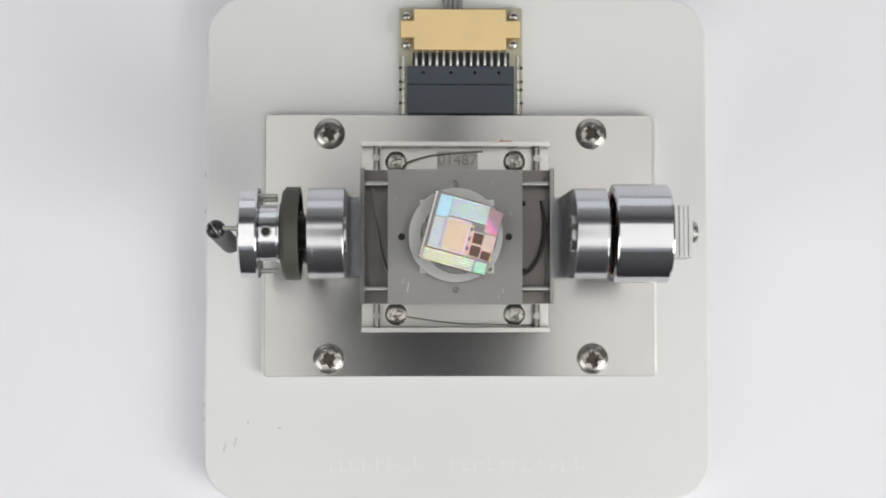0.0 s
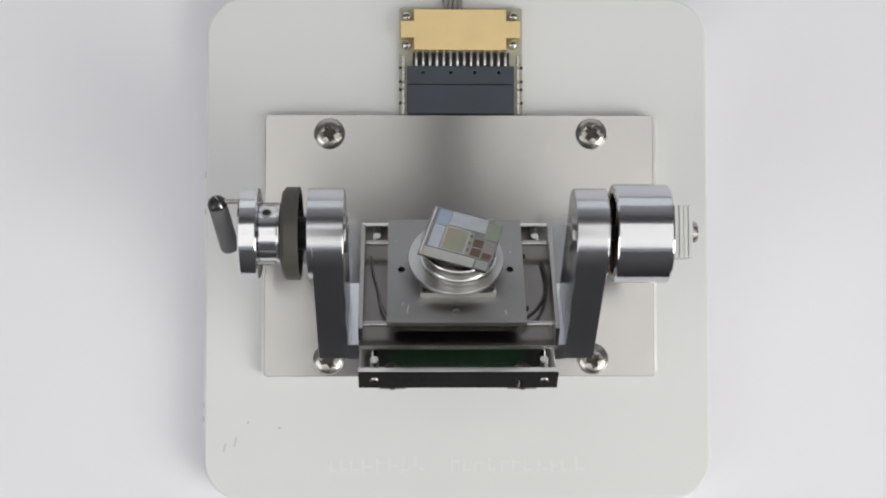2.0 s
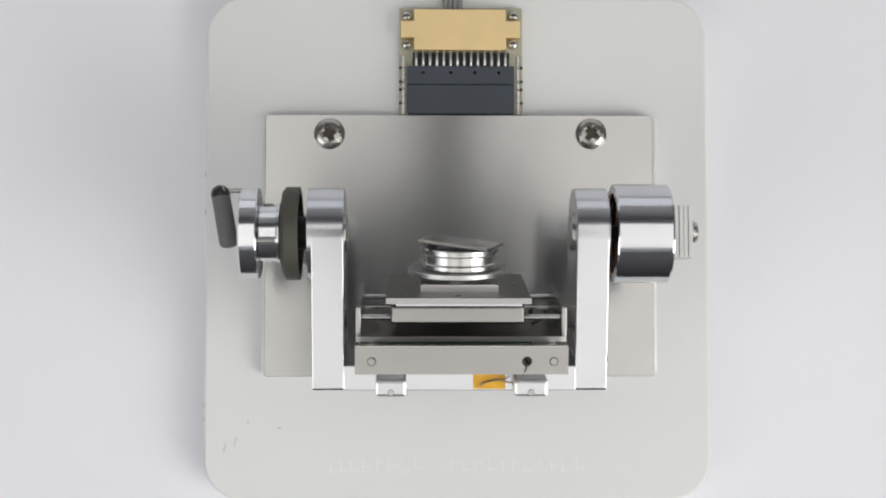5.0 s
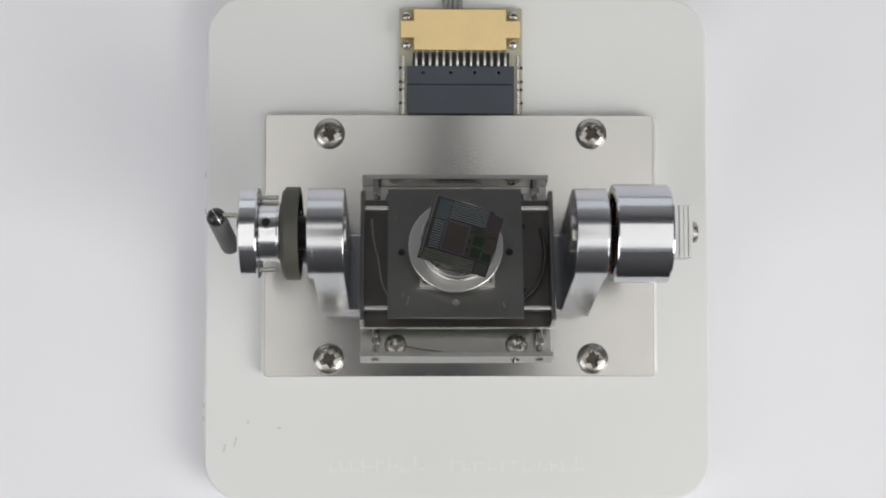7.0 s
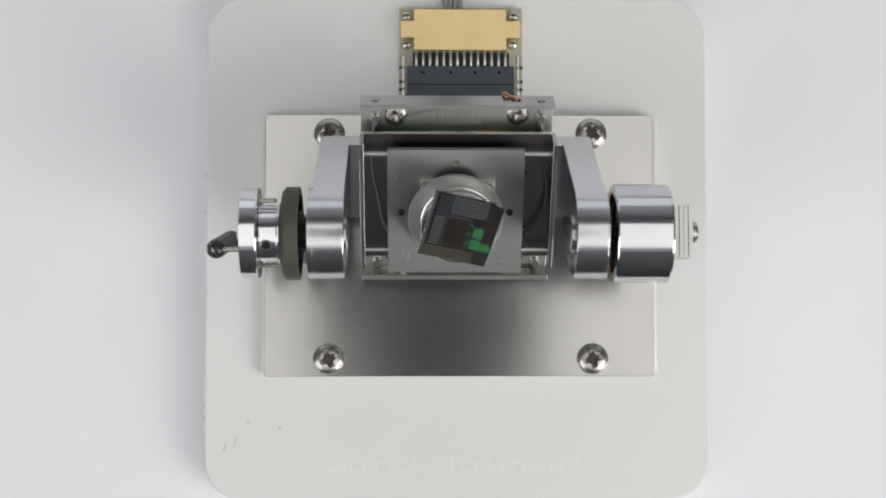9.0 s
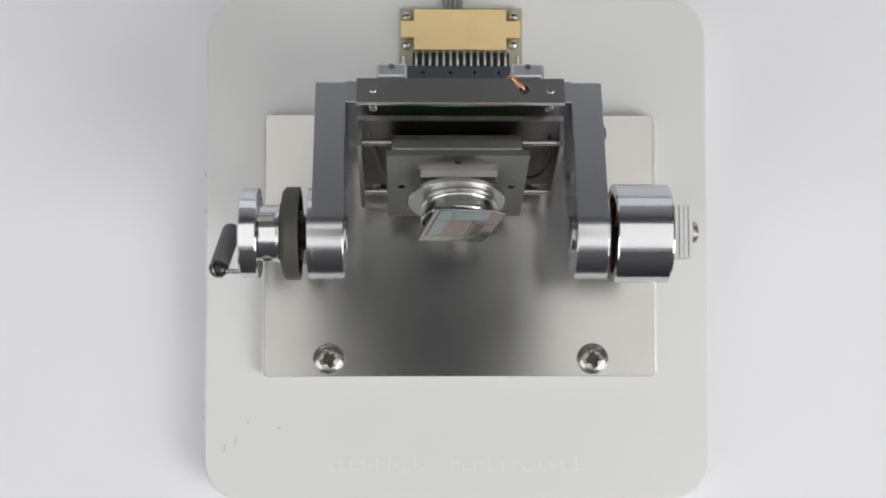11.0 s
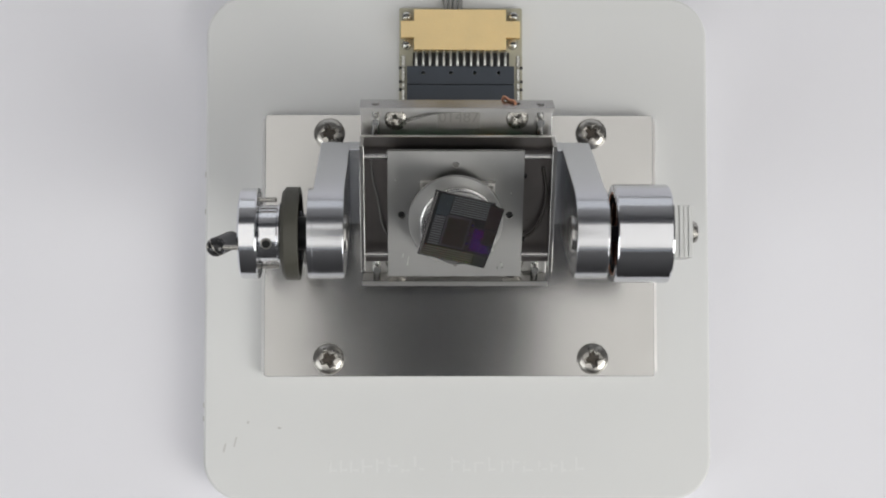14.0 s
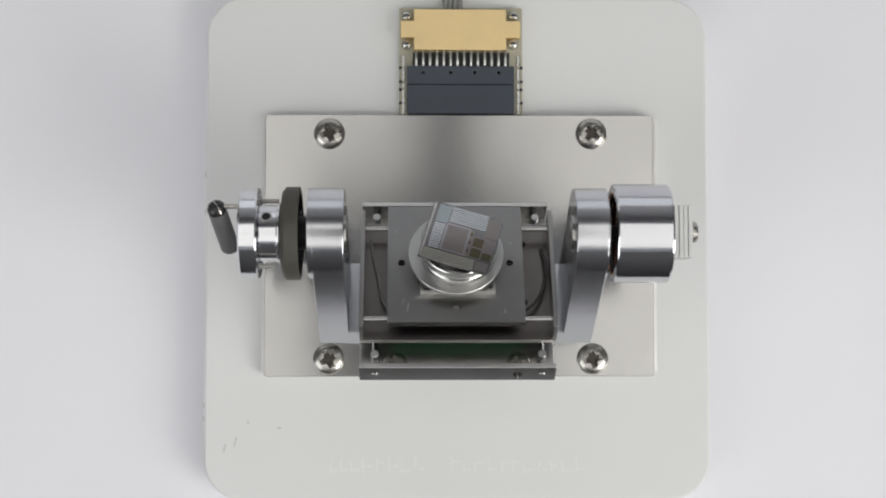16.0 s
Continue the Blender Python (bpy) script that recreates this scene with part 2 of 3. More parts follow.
def turned(bm, m):
    bmesh.ops.transform(bm, matrix=m, verts=bm.verts)
    return bm


def pan_head(r, h, m, turn=0.0, seg=128):
    """A domed screw head with a cross recess."""
    bm = bmesh.new()
    rings, n = [], 40
    w, ln, depth = 0.17 * r, 0.52 * r, 1.0 * h

    def height(x, y):
        d = math.hypot(x, y) / r
        z = h * (1 - d ** 2.6) ** 0.5 if d < 1 else 0.0
        a, b = abs(x * math.cos(turn) + y * math.sin(turn)), abs(-x * math.sin(turn) + y * math.cos(turn))
        inside = max(min(w * (1.25 - 0.5 * a / ln) - b, ln - a), min(w * (1.25 - 0.5 * b / ln) - a, ln - b))
        k = max(0.0, min(1.0, inside / (0.06 * r) + 0.5))
        return z - depth * k * max(0.45, 1 - 0.9 * d)

    rings.append([bm.verts.new(m @ Vector((0, 0, height(0, 0))))])
    for i in range(1, n + 1):
        q = r * (i / n) if i < n else r
        rings.append([bm.verts.new(m @ Vector((q * math.cos(2 * math.pi * k / seg), q * math.sin(2 * math.pi * k / seg), height(q * math.cos(2 * math.pi * k / seg), q * math.sin(2 * math.pi * k / seg))))) for k in range(seg)])
    rings.append([bm.verts.new(m @ Vector((r * math.cos(2 * math.pi * k / seg), r * math.sin(2 * math.pi * k / seg), -0.12 * h))) for k in range(seg)])
    for i in range(seg):
        bm.faces.new((rings[0][0], rings[1][i], rings[1][(i + 1) % seg]))
    for a, b in zip(rings[1:], rings[2:]):
        for i in range(seg):
            bm.faces.new((a[i], a[(i + 1) % seg], b[(i + 1) % seg], b[i]))
    bm.faces.new(rings[-1])
    return bm


def lettering(name, text, size, m, material, parent):
    """Raised flat characters in the built-in font."""
    cu = bpy.data.curves.new(name, "FONT")
    cu.body, cu.size, cu.extrude, cu.align_x, cu.align_y = text, size, 0.4, "CENTER", "CENTER"
    tmp = bpy.data.objects.new(name + "_outline", cu)
    scene.collection.objects.link(tmp)
    bpy.context.view_layer.update()
    me = bpy.data.meshes.new_from_object(tmp.evaluated_get(bpy.context.evaluated_depsgraph_get()))
    bpy.data.objects.remove(tmp)
    bm = bmesh.new()
    bm.from_mesh(me)
    bpy.data.meshes.remove(me)
    return part(name, turned(bm, m), material, parent)


# ---- structure: table and plain room ----
def build_room():
    def wall(name, x0, x1, y0, y1, z0, z1, material, label, bev=0):
        bm = box(x0, x1, y0, y1, z0, z1)
        me = bpy.data.meshes.new(name)
        bm.to_mesh(me)
        bm.free()
        me.materials.append(material)
        return tagged(new(name, me), label, name.split("_")[0], kind="structure")

    t = box(-1.3, 1.3, -0.070, 0.95, -0.03, 0.0, 0.003)
    me = bpy.data.meshes.new("table_top")
    t.to_mesh(me)
    t.free()
    me.materials.append(TABLE)
    tagged(new("table_top", me), "smooth pale lavender-white table top under the device", "table", kind="structure")
    wall("floor", -2.0, 2.0, -1.0, 1.3, -0.80, -0.75, FLOORING, "plain grey floor")
    # unseen walls; their tones and lit openings are set for the metal's reflections
    wall("wall_north", -2.0, 2.0, 1.10, 1.20, -0.75, 0.09, WALL, "plain white unseen wall below an added light strip")
    wall("wall_north_upper", -2.0, 2.0, 1.10, 1.20, 0.57, 1.9, WALL_DARK, "plain dark grey unseen wall above an added light strip")
    wall("wall_north_pier", -2.0, -1.22, 1.10, 1.20, 0.09, 0.57, WALL_DARK, "plain dark grey unseen wall beside an added light strip")
    wall("wall_north_pier", 1.22, 2.0, 1.10, 1.20, 0.09, 0.57, WALL_DARK, "plain dark grey unseen wall beside an added light strip")
    wall("wall_west", -2.0, -1.9, -1.0, 1.10, -0.75, 1.9, WALL_GREY, "plain grey side wall")
    wall("wall_east", 1.9, 2.0, -1.0, 1.10, -0.75, 1.9, WALL_GREY, "plain grey side wall")
    wall("wall_south", -2.0, 2.0, -1.1, -1.0, -0.75, 1.04, WALL_SOUTH, "plain dark unseen wall below a high added light strip")
    wall("wall_south_upper", -2.0, 2.0, -1.1, -1.0, 1.60, 1.9, WALL_SOUTH, "plain dark unseen wall above a high added light strip")
    wall("wall_south_pier", -2.0, -1.22, -1.1, -1.0, 1.04, 1.60, WALL_SOUTH, "plain dark unseen wall beside a high added light strip")
    wall("wall_south_pier", 1.22, 2.0, -1.1, -1.0, 1.04, 1.60, WALL_SOUTH, "plain dark unseen wall beside a high added light strip")
    wall("ceiling", -2.0, 2.0, -1.1, 1.20, 1.9, 1.95, WALL_DARK, "plain dark grey ceiling")


build_room()


# ---- white base board ----
def build_base_board():
    ob = thing("base_board", (37, 0, -390), "white plastic base board with rounded corners lying on the table", "base board")
    part("board", slab(rounded(-466, 540, -506, 500, 80, 14), -390, -330, bev=6, seg=3), BOARD_WHITE, ob, smooth=True)
    rng = random.Random(4)
    for a, b in ((-218, -34), (22, 184), (196, 292)):
        x = a
        while x < b - 8:
            w = rng.uniform(14, 21)
            low = -452 + rng.uniform(0, 3)
            bar = part("letter_bar", box(x, x + 4.5, low, low + rng.uniform(20, 31), -330.4, -329.6, 0.3, 1), LETTER, ob, "faint raised lettering")
            y = low + rng.choice((2, 10, 17))
            part("letter_bar", box(x + 4.3, x + w, y, y + 4.5, -330.4, -329.7, 0.3, 1), LETTER, bar)
            x += w + rng.uniform(5, 8)
    for x, y, w, h in ((-424, -402, 4, 18), (-403, -390, 3, 20), (-378, -352, 5, 6), (-316, -363, 7, 4)):
        part("scuff", turned(box(-w / 2, w / 2, -h / 2, h / 2, -330.3, -329.7, 0.2, 1), Matrix.Translation((x, y, 0)) @ pose(0, 0, 0, 0, 0, -14)), SCUFF, ob, "grey scuff mark")
    for y in (66, -318, 140, -345):
        part("nick", box(-467.5, -463, y - 6, y + 6, -345, -332, 1.5, 1), SCUFF, ob, "dark nick in the edge")


build_base_board()


# ---- metal mounting plate and its screws ----
def build_mounting_plate():
    ob = solid("mounting_plate", slab(rounded(-345, 425, -261, 257, 6, 4), -330, -305, bev=0.8, seg=1), PLATE,
               "brushed silver metal mounting plate screwed onto the white board", "mounting plate", at=(42, 0, -330))
    for x, s in ((-345, -1), (425, 1)):
        bm = slab([(x, -305.2), (x + s * 5, -307.6), (x + s * 6, -310), (x + s * 6, -329.8), (x, -329.8)][::s], -252, 248)
        part("edge", turned(bm, Matrix(((1, 0, 0, 0), (0, 0, 1, 0), (0, 1, 0, 0), (0, 0, 0, 1)))), PLATE_EDGE, ob, "chamfered plate edge in paler metal for its highlight")
    for x, y, turn in ((-218, 219, 0.35), (302, 220, 0.9), (-218, -227, 0.45), (302, -227, 0.25)):
        ob = solid("pan_head_screw", pan_head(31, 15, upright(x, y, -304.5), turn), SCREW,
              "shiny plated cross-recess screw holding the mounting plate", "screw", "screws of the mounting plate", smooth=True, at=(x, y, -305))
        # flat dark brown cross set into the bottom of the recess
        cross = box(-13, 13, -4.4, 4.4, -303, -299.5)
        box(-4.4, 4.4, -13, 13, -302.8, -299.3, bm=cross)
        part("cross_recess", turned(cross, Matrix.Translation((x, y, 0)) @ Matrix.Rotation(turn, 4, "Z")), RECESS, ob, "dark brown bottom of the cross recess")


build_mounting_plate()


# ---- circuit board with gold cover and connector ----
def build_circuit_board():
    ob = thing("circuit_board", (43, 367, -330), "tan circuit board with gold cover and slate connector beside the plate", "circuit board")
    part("board", slab(rounded(-80, 166, 258.5, 475, 3, 3), -329.8, -317, bev=0.8, seg=1), PCB, ob)
    cross = [(-51, 387.5), (133, 387.5), (133, 412), (161, 412), (161, 446), (133, 446), (133, 469), (-51, 469), (-51, 446), (-77, 446), (-77, 412), (-51, 412)]
    part("cover", slab(cross, -317, -300, bev=1.2), GOLD, ob, "matt gold-plated cross-shaped cover")
    for x, y in ((-65, 456), (148, 457), (-65, 400), (147, 401)):
        b = part("solder_post", lathe([(0, -302), (5, -303), (8.5, -306), (9.5, -313), (11, -317)], upright(x, y, 0), 20), TIN, ob, smooth=True)
        part("post_slot", box(x - 5, x + 5, y - 1.6, y + 1.6, -303.4, -301.2, 0.3, 1), BLACK, b)
    for k in range(14):
        x = -46 + k * 13.65
        part("pin", tube([(x, 389, -308), (x, 381, -305), (x, 367, -304), (x, 352, -308)], 3.1, 8), TIN, ob, smooth="round")
    # black slab that paints the shadow between the pins
    part("pin_gap_shade", box(-53, 140, 356, 384, -317, -313, 0.5, 1), BLACK, ob)
    con = part("connector_housing", slab([(-65, 318.5), (149, 318.5), (149, 354.5), (-65, 354.5)], -317, -300, [circle(x, 341, 3.6, 12) for x in (-32, 23, 70, 118)], bev=0.0), PLASTIC, ob, "slate blue-black plastic connector")
    part("connector_body", box(-65, 149, 259, 317, -317, -297, 2.0, 2), PLASTIC, con)
    part("step", box(-60, 144, 316.5, 319.5, -317, -304, 0.4, 1), BLACK, con)
    for side in (-1, 1):
        for y, h in ((271, 11), (295, 14), (318, 6), (340, 13), (367, 12)):
            x = 43 + side * 115
            part("edge_pad", box(x - 3.4, x + 3.4, y - h, y + h, -317.4, -315.4, 1.2, 2), TIN, ob)
        for y in (283, 310, 326, 354):
            part("edge_notch", lathe([(0, -316.6), (3.2, -316.6), (3.2, -318)], upright(43 + side * 121, y, 0), 12), BLACK, ob)


build_circuit_board()


def build_cable():
    ob = thing("cable", (25, 500, -322), "bundle of thin grey wires leading away from the circuit board", "cable")
    for k, (x, dx) in enumerate(((13, -9), (22, -3), (31, 2), (41, 7))):
        part("wire", tube([(x, 466, -311), (x + dx * 0.2, 490, -318), (x + dx, 520, -322), (x + dx * 2, 600, -340), (x + dx * 3, 720, -383), (x + dx * 4, 1100, -384)], 4.6 - 0.3 * (k % 2), 10), CABLE, ob, smooth="round")


build_cable()


# ---- fixed bearings ----
def build_left_bearing():
    ob = thing("bearing_stand", (-265, 0, -305), "dark bearing ring on a narrow metal upright above the plate", "bearing stand")
    prof = [(60, -281), (75, -281.5), (82, -275), (82.3, -273), (82.3, -253), (81, -251.5), (75, -251), (72.5, -253), (72, -276), (60, -277)]
    part("ring", lathe(prof, along_x(0), 72, closed=True), RUBBER, ob, "dark olive-black ring", smooth=True)
    # black disc stands for the shade deep inside the ring
    part("bore", lathe([(0, -275), (71.8, -275), (71.8, -271), (0, -271)], along_x(0), 64), BLACK, ob, smooth=True)
    part("shaft", lathe(rod_profile(30, -272, -234, 1.0), along_x(0), 40), BLACK, ob, smooth=True)
    part("upright", box(-278, -254, -46, 46, -305, -55, 2), ALU_SATIN, ob)


def build_right_bearing():
    ob = thing("drive_housing", (355, 0, -305), "polished cylindrical housing on a metal upright above the plate", "drive housing")
    prof = [(75, 299), (86, 299.5), (87.5, 302), (87.5, 394), (86, 397), (30, 397.5), (30, 380), (70, 330), (74, 322), (74, 300)]
    part("cylinder", lathe(prof, along_x(0), 96, closed=True), ALU_BRIGHT, ob, "mirror-bright turned cylinder", smooth=True)
    # black disc stands for the shade inside the open housing
    part("opening_shade", lathe([(0, 316), (73.8, 316), (73.8, 321), (0, 321)], along_x(0), 64), BLACK, ob, smooth=True)
    part("shaft", lathe(rod_profile(14, 285, 317, 1.0), along_x(0), 32), BLACK, ob, smooth=True)
    for k, (x, r) in enumerate(((301.0, 72.8), (305.0, 72.4), (314.5, 68.0), (314.5, 61.0), (314.5, 54.0), (314.5, 47.0), (314.5, 40.0), (314.5, 33.0))):
        ring = [(r + 1.5 * math.cos(a), x + 1.5 * math.sin(a)) for a in (2 * math.pi * i / 8 for i in range(8))]
        part("copper_turn", lathe(ring, along_x(0), 64, closed=True), WIRE if k % 2 else COPPER, ob, "thin copper winding", smooth=True)
    for k in range(5):
        part("lamination", box(397.8 + k * 8.1, 405.0 + k * 8.1, -44, 48, -40, 34 - (k % 2) * 1.2, 0.6, 1), WHITE_TAG, ob, "thin whitish plate of a stack")
    part("end_screw", lathe([(0, 437.0), (20, 437.0), (20.5, 439), (20, 445), (17, 450), (10, 452.5), (0, 453)], along_x(0, 3, 0), 40), SCREW, ob, smooth=True)
    part("upright", box(322, 392, -50, 50, -305, -70, 2), ALU_SATIN, ob)


build_left_bearing()
build_right_bearing()

# ---- what turns about the axis ----
AXIS = (0, 0, 0)


def build_yoke():
    ob = thing("yoke", AXIS, "satin aluminium U-shaped yoke hung on the tilt axis", "yoke")

    def arm(x0, x1):
        side = [(-80 * math.sin(radians(a)), 80 * math.cos(radians(a))) for a in range(-90, 91, 6)]
        side = [(y, z) for y, z in side] + [(-76, -262), (-72, -266), (72, -266), (76, -262)]
        bm = slab([(y, z) for y, z in side], x0, x1, bev=1.2)
        return turned(bm, Matrix(((0, 0, 1, 0), (1, 0, 0, 0), (0, 1, 0, 0), (0, 0, 0, 1))))

    left = part("arm", arm(-228, -173), ALU_SATIN, ob, smooth=True)
    right = part("arm", arm(230, 285), ALU_SATIN, ob, smooth=True)
    part("boss", lathe(rod_profile(80.05, -236, -227, 0.25), along_x(0), 80), ALU_SATIN, left, smooth=True)
    part("boss", lathe(rod_profile(80.1, 284, 287, 0.6), along_x(0), 80), ALU_SATIN, right, smooth=True)
    part("bearing_cap", lathe([(0, -168), (30, -168), (33, -170), (34, -174)], along_x(0), 48), STEEL_EDGE, left, smooth=True)
    part("bearing_cap", lathe([(34, 231), (33, 226), (30, 224), (0, 224)], along_x(0), 48), STEEL_EDGE, right, smooth=True)
    part("crossbar", box(-174, 231, -76, 76, -266, -222, 1.5), ALU_SATIN, ob)
    for y in (1, -1):
        part("tape", box(52, 108, y * 76.2, y * 77.0, -263, -236, 0.2, 1), KAPTON, ob, "amber polyimide tape")
    return ob


def build_tray():
    ob = thing("tray", AXIS, "shallow polished metal tray fixed in the yoke under the stage", "tray")
    floor = part("tray_floor", slab([(-150, -172), (206, -172), (206, 170), (-150, 170)], -212, -205, bev=0.8), MIRROR, ob, "mirror-bright tray floor")
    for y0, y1, hole in ((-181, -172, 1), (170, 178, 1)):
        bm = slab([(-150, -212), (206, -212), (206, -165), (-150, -165)], y0, y1, [circle(137, -190, 8.5, 20)], bev=0.0)
        w = part("tray_wall", turned(bm, Matrix(((1, 0, 0, 0), (0, 0, 1, 0), (0, 1, 0, 0), (0, 0, 0, 1)))), STEEL_EDGE, ob)
        out = y0 - 1.2 if y0 < 0 else y1 + 1.2
        part("rim", box(-150, 206, y0, y1, -165, -163.6, 0.4, 1), MIRROR, w, "bright rim")
        for x in (-122, 182):
            part("bolt_end", lathe([(0, -1.4), (6, -1.4), (7.5, 0), (7.5, 2.8)] if y0 < 0 else [(0, 1.4), (6, 1.4), (7.5, 0), (7.5, -2.8)], along_y(x, out, -190), 20), STEEL_EDGE, w, smooth=True)
        part("grommet", lathe([(8.4, -4), (6.0, -3.5), (6.0, 3.5), (8.4, 4)], along_y(137, (y0 + y1) / 2, -190), 20, closed=True), BLACK, w, smooth=True)
    for x in (-122, 182):
        for y0, y1 in ((-172, -118), (112, 170)):
            part("tie_rod", lathe(rod_profile(6.5, y0, y1, 0.5), along_y(x, 0, -190), 20), STEEL_EDGE, ob, smooth=True)
    for x in (-122, 182):
        for y in (-150, 148):
            part("post", lathe(rod_profile(7.5, -205.5, -168, 0.5), upright(x, y, 0), 20), STUB, ob, smooth=True)
    for x, y, turn in ((-85, 142, 0.3), (141, 144, 1.1), (-85, -148, 0.2), (141, -148, 0.6)):
        part("tray_screw", pan_head(21, 6, upright(x, y, -205), turn, 96), SCREW, ob, "cross-recess screw in the tray floor", smooth=True)
    patch = part("number_patch", box(-7, 71, 124, 163, -205.2, -204.3, 0.2, 1), ETCH, ob, "etched grey patch with a number")
    lettering("number", "01487", 30, upright(32, 146, -204.0), INK, patch)
    # thin white and amber pieces side by side on the floor
    part("white_strip", box(-18, 64, 94, 110, -205.2, -204.4, 0.2, 1), WHITE_TAG, ob, "thin white strip on the tray floor")
    part("amber_patch", box(68, 100, 94, 112, -205.2, -204.4, 0.2, 1), KAPTON, ob, "small amber patch on the tray floor")
    part("tray_wire", tube([(-66, 140, -197), (-44, 148, -197), (-10, 156, -198), (40, 160, -200), (80, 163, -201)], 1.7, 8), CABLE, ob, smooth="round")
    part("tray_wire", tube([(-66, -152, -200), (-30, -158, -202), (40, -166, -203), (120, -168, -203), (190, -169, -202)], 1.2, 8), CABLE, ob, smooth="round")
    for x0, x1 in ((-117, -64), (118, 176)):
        for s in (1, -1):
            c = part("foot_clip", box(x0, x1, s * 77.3, s * 153, -258, -229, 5.0, 2), CLIP, ob, "pressed metal clip over the yoke")
            part("clip_web", box(x0 + 4, x1 - 4, s * 77.6, s * 86, -231, -212.3, 1.0, 1), CLIP, c)
            part("clip_stud", lathe([(0, -2), (5, -1.6), (5.6, 0), (5.6, 3)], along_y((x0 + x1) / 2, -153, -250) if s < 0 else along_y((x0 + x1) / 2, 153, -250) @ pose(0, 0, 0, 180), 14), STEEL, c, smooth=True)
    part("lead", tube([(137, -176, -190), (136, -186, -200), (124, -150, -232), (112, -92, -247), (96, -80, -246), (70, -80, -251), (62, -80, -258)], 1.5, 8), STEEL_EDGE, ob, "thin bare wire", smooth="round")
    part("lead", tube([(137, 172, -190), (134, 180.5, -194), (124, 181, -203), (114, 180.5, -214), (108, 130, -234), (102, 92, -245), (82, 80, -246), (52, 79, -250), (40, 80, -258)], 2.9, 8), COPPER, ob, "bare copper wire", smooth="round")
    part("lead_end", lathe([(0, -7), (6, -4), (7, 0), (6, 4), (0, 7)], upright(40, 80, -258), 12), COPPER, ob, smooth=True)
    return ob


def build_stage():
    ob = thing("stage", AXIS, "ground steel slide stage on two guide rods above the tray", "stage")
    part("frame_floor", box(-150, 208, -127, 124, -168, -159, 0.8), DULL, ob)
    for y0, y1 in ((-127.6, -127), (124, 124.6)):
        part("floor_edge", box(-150, 208, y0, y1, -168, -159), MIRROR, ob)
    for x0, x1 in ((-150, -142), (200, 208)):
        part("side_plate", box(x0, x1, -127, 124, -159, -109, 1.0), STEEL_EDGE, ob)
    for y in (-99, 96):
        part("guide_rod", lathe(rod_profile(5.2, -142, 200, 0.5), along_x(0, y, -131), 20), STUB, ob, smooth=True)
    part("carriage", box(-91, 138, -110, 107, -141, -110, 4, 3), STEEL_EDGE, ob, smooth=True)
    part("spacer", box(-82, 132, -116, 113, -109, -103, 0.6), ALU_SATIN, ob)
    holes = [circle(24.7 + 98.5 * c, -3 + 97 * s, 6.6, 20) for c, s in ((1, 0), (-1, 0), (0, 1), (0, -1))]
    part("platform", slab([(-99, -127), (148, -127), (148, 120.5), (-99, 120.5)], -103, -93, holes, bev=0.0), STEEL, ob, "square ground steel platform with four holes")
    # two discs black as shade, two pale for light seen through the hole
    for c, s in ((1, 0), (-1, 0), (0, 1), (0, -1)):
        part("hole_tone", lathe([(0, -101.5), (6.5, -101.5), (6.5, -103)], upright(24.7 + 98.5 * c, -3 + 97 * s, 0), 16), BLACK if c else STUB, ob)
    for x, y, w, h, lean in ((-62, -96, 1.4, 17, -8), (-71, -84, 1.2, 9, -12), (112, -104, 1.6, 12, 14), (104, -112, 1.0, 8, -6), (126, 40, 1.0, 7, 20), (-84, 66, 0.9, 8, -30), (94, 96, 1.2, 2.0, 0)):
        part("scratch", turned(box(-w / 2, w / 2, -h / 2, h / 2, -93.2, -92.8), Matrix.Translation((x, y, 0)) @ pose(0, 0, 0, 0, 0, lean)), TIN, ob, "short bright scratch")
    part("clamp_plate", slab([(-40, -70), (95, -70), (95, 64), (-40, 64)], -92.9, -80, [circle(x, y, 4, 12) for x in (-32, 87) for y in (-62, 56)], bev=0.0), MIRROR, ob, "bright square clamp plate")
    part("green_board", box(-92, 150, -112, 108, -174, -169, 0.6, 1), PCB_GREEN, ob, "green circuit board under the frame")
    part("white_strip", box(-60, 80, 74, 98, -175, -174.2, 0.2, 1), WHITE_TAG, ob, "white paper label")
    part("amber_patch", box(80, 125, 76, 100, -175.2, -174.2, 0.2, 1), KAPTON, ob, "amber tape")
    part("loop_wire", tube([(-131, 84, -156), (-128, 48, -154), (-120, 12, -152), (-115, -16, -146), (-110, -44, -145), (-99, -68, -146), (-84, -80, -150)], 2.2, 8), CABLE, ob, smooth="round")
    part("loop_wire", tube([(188, 66, -155), (194, 30, -148), (193, -2, -142), (185, -34, -141), (170, -60, -142), (154, -72, -148)], 3.2, 8), WIRE, ob, smooth="round")
    for y in (60, -66):
        part("side_stud", lathe(rod_profile(5, 148, 156, 1), along_x(0, y, -128), 14), BLACK, ob, smooth=True)
    return ob


def build_stub():
    ob = thing("specimen_stub", AXIS, "turned metal specimen stub with a wide flange on the platform", "specimen stub")
    part("stem", lathe(rod_profile(20, -81, -69, 0.5), upright(25, -2, 0), 32), STUB, ob, smooth=True)
    fl = part("flange", lathe([(0, -70), (85, -70), (86, -69), (86, -62), (85, -61), (0, -60.4)], upright(24.5, -1.5, 0), 96), FLANGE, ob, smooth=True)
    part("stub_body", lathe([(0, -60.5), (66, -60.5), (68.5, -58), (68.5, -51), (66, -50), (64.5, -48), (64.5, -35), (66, -33), (68.5, -32), (68.5, -24), (67, -22), (0, -22)], upright(29, -3, 0), 96), STUB, ob, smooth=True)
    return ob


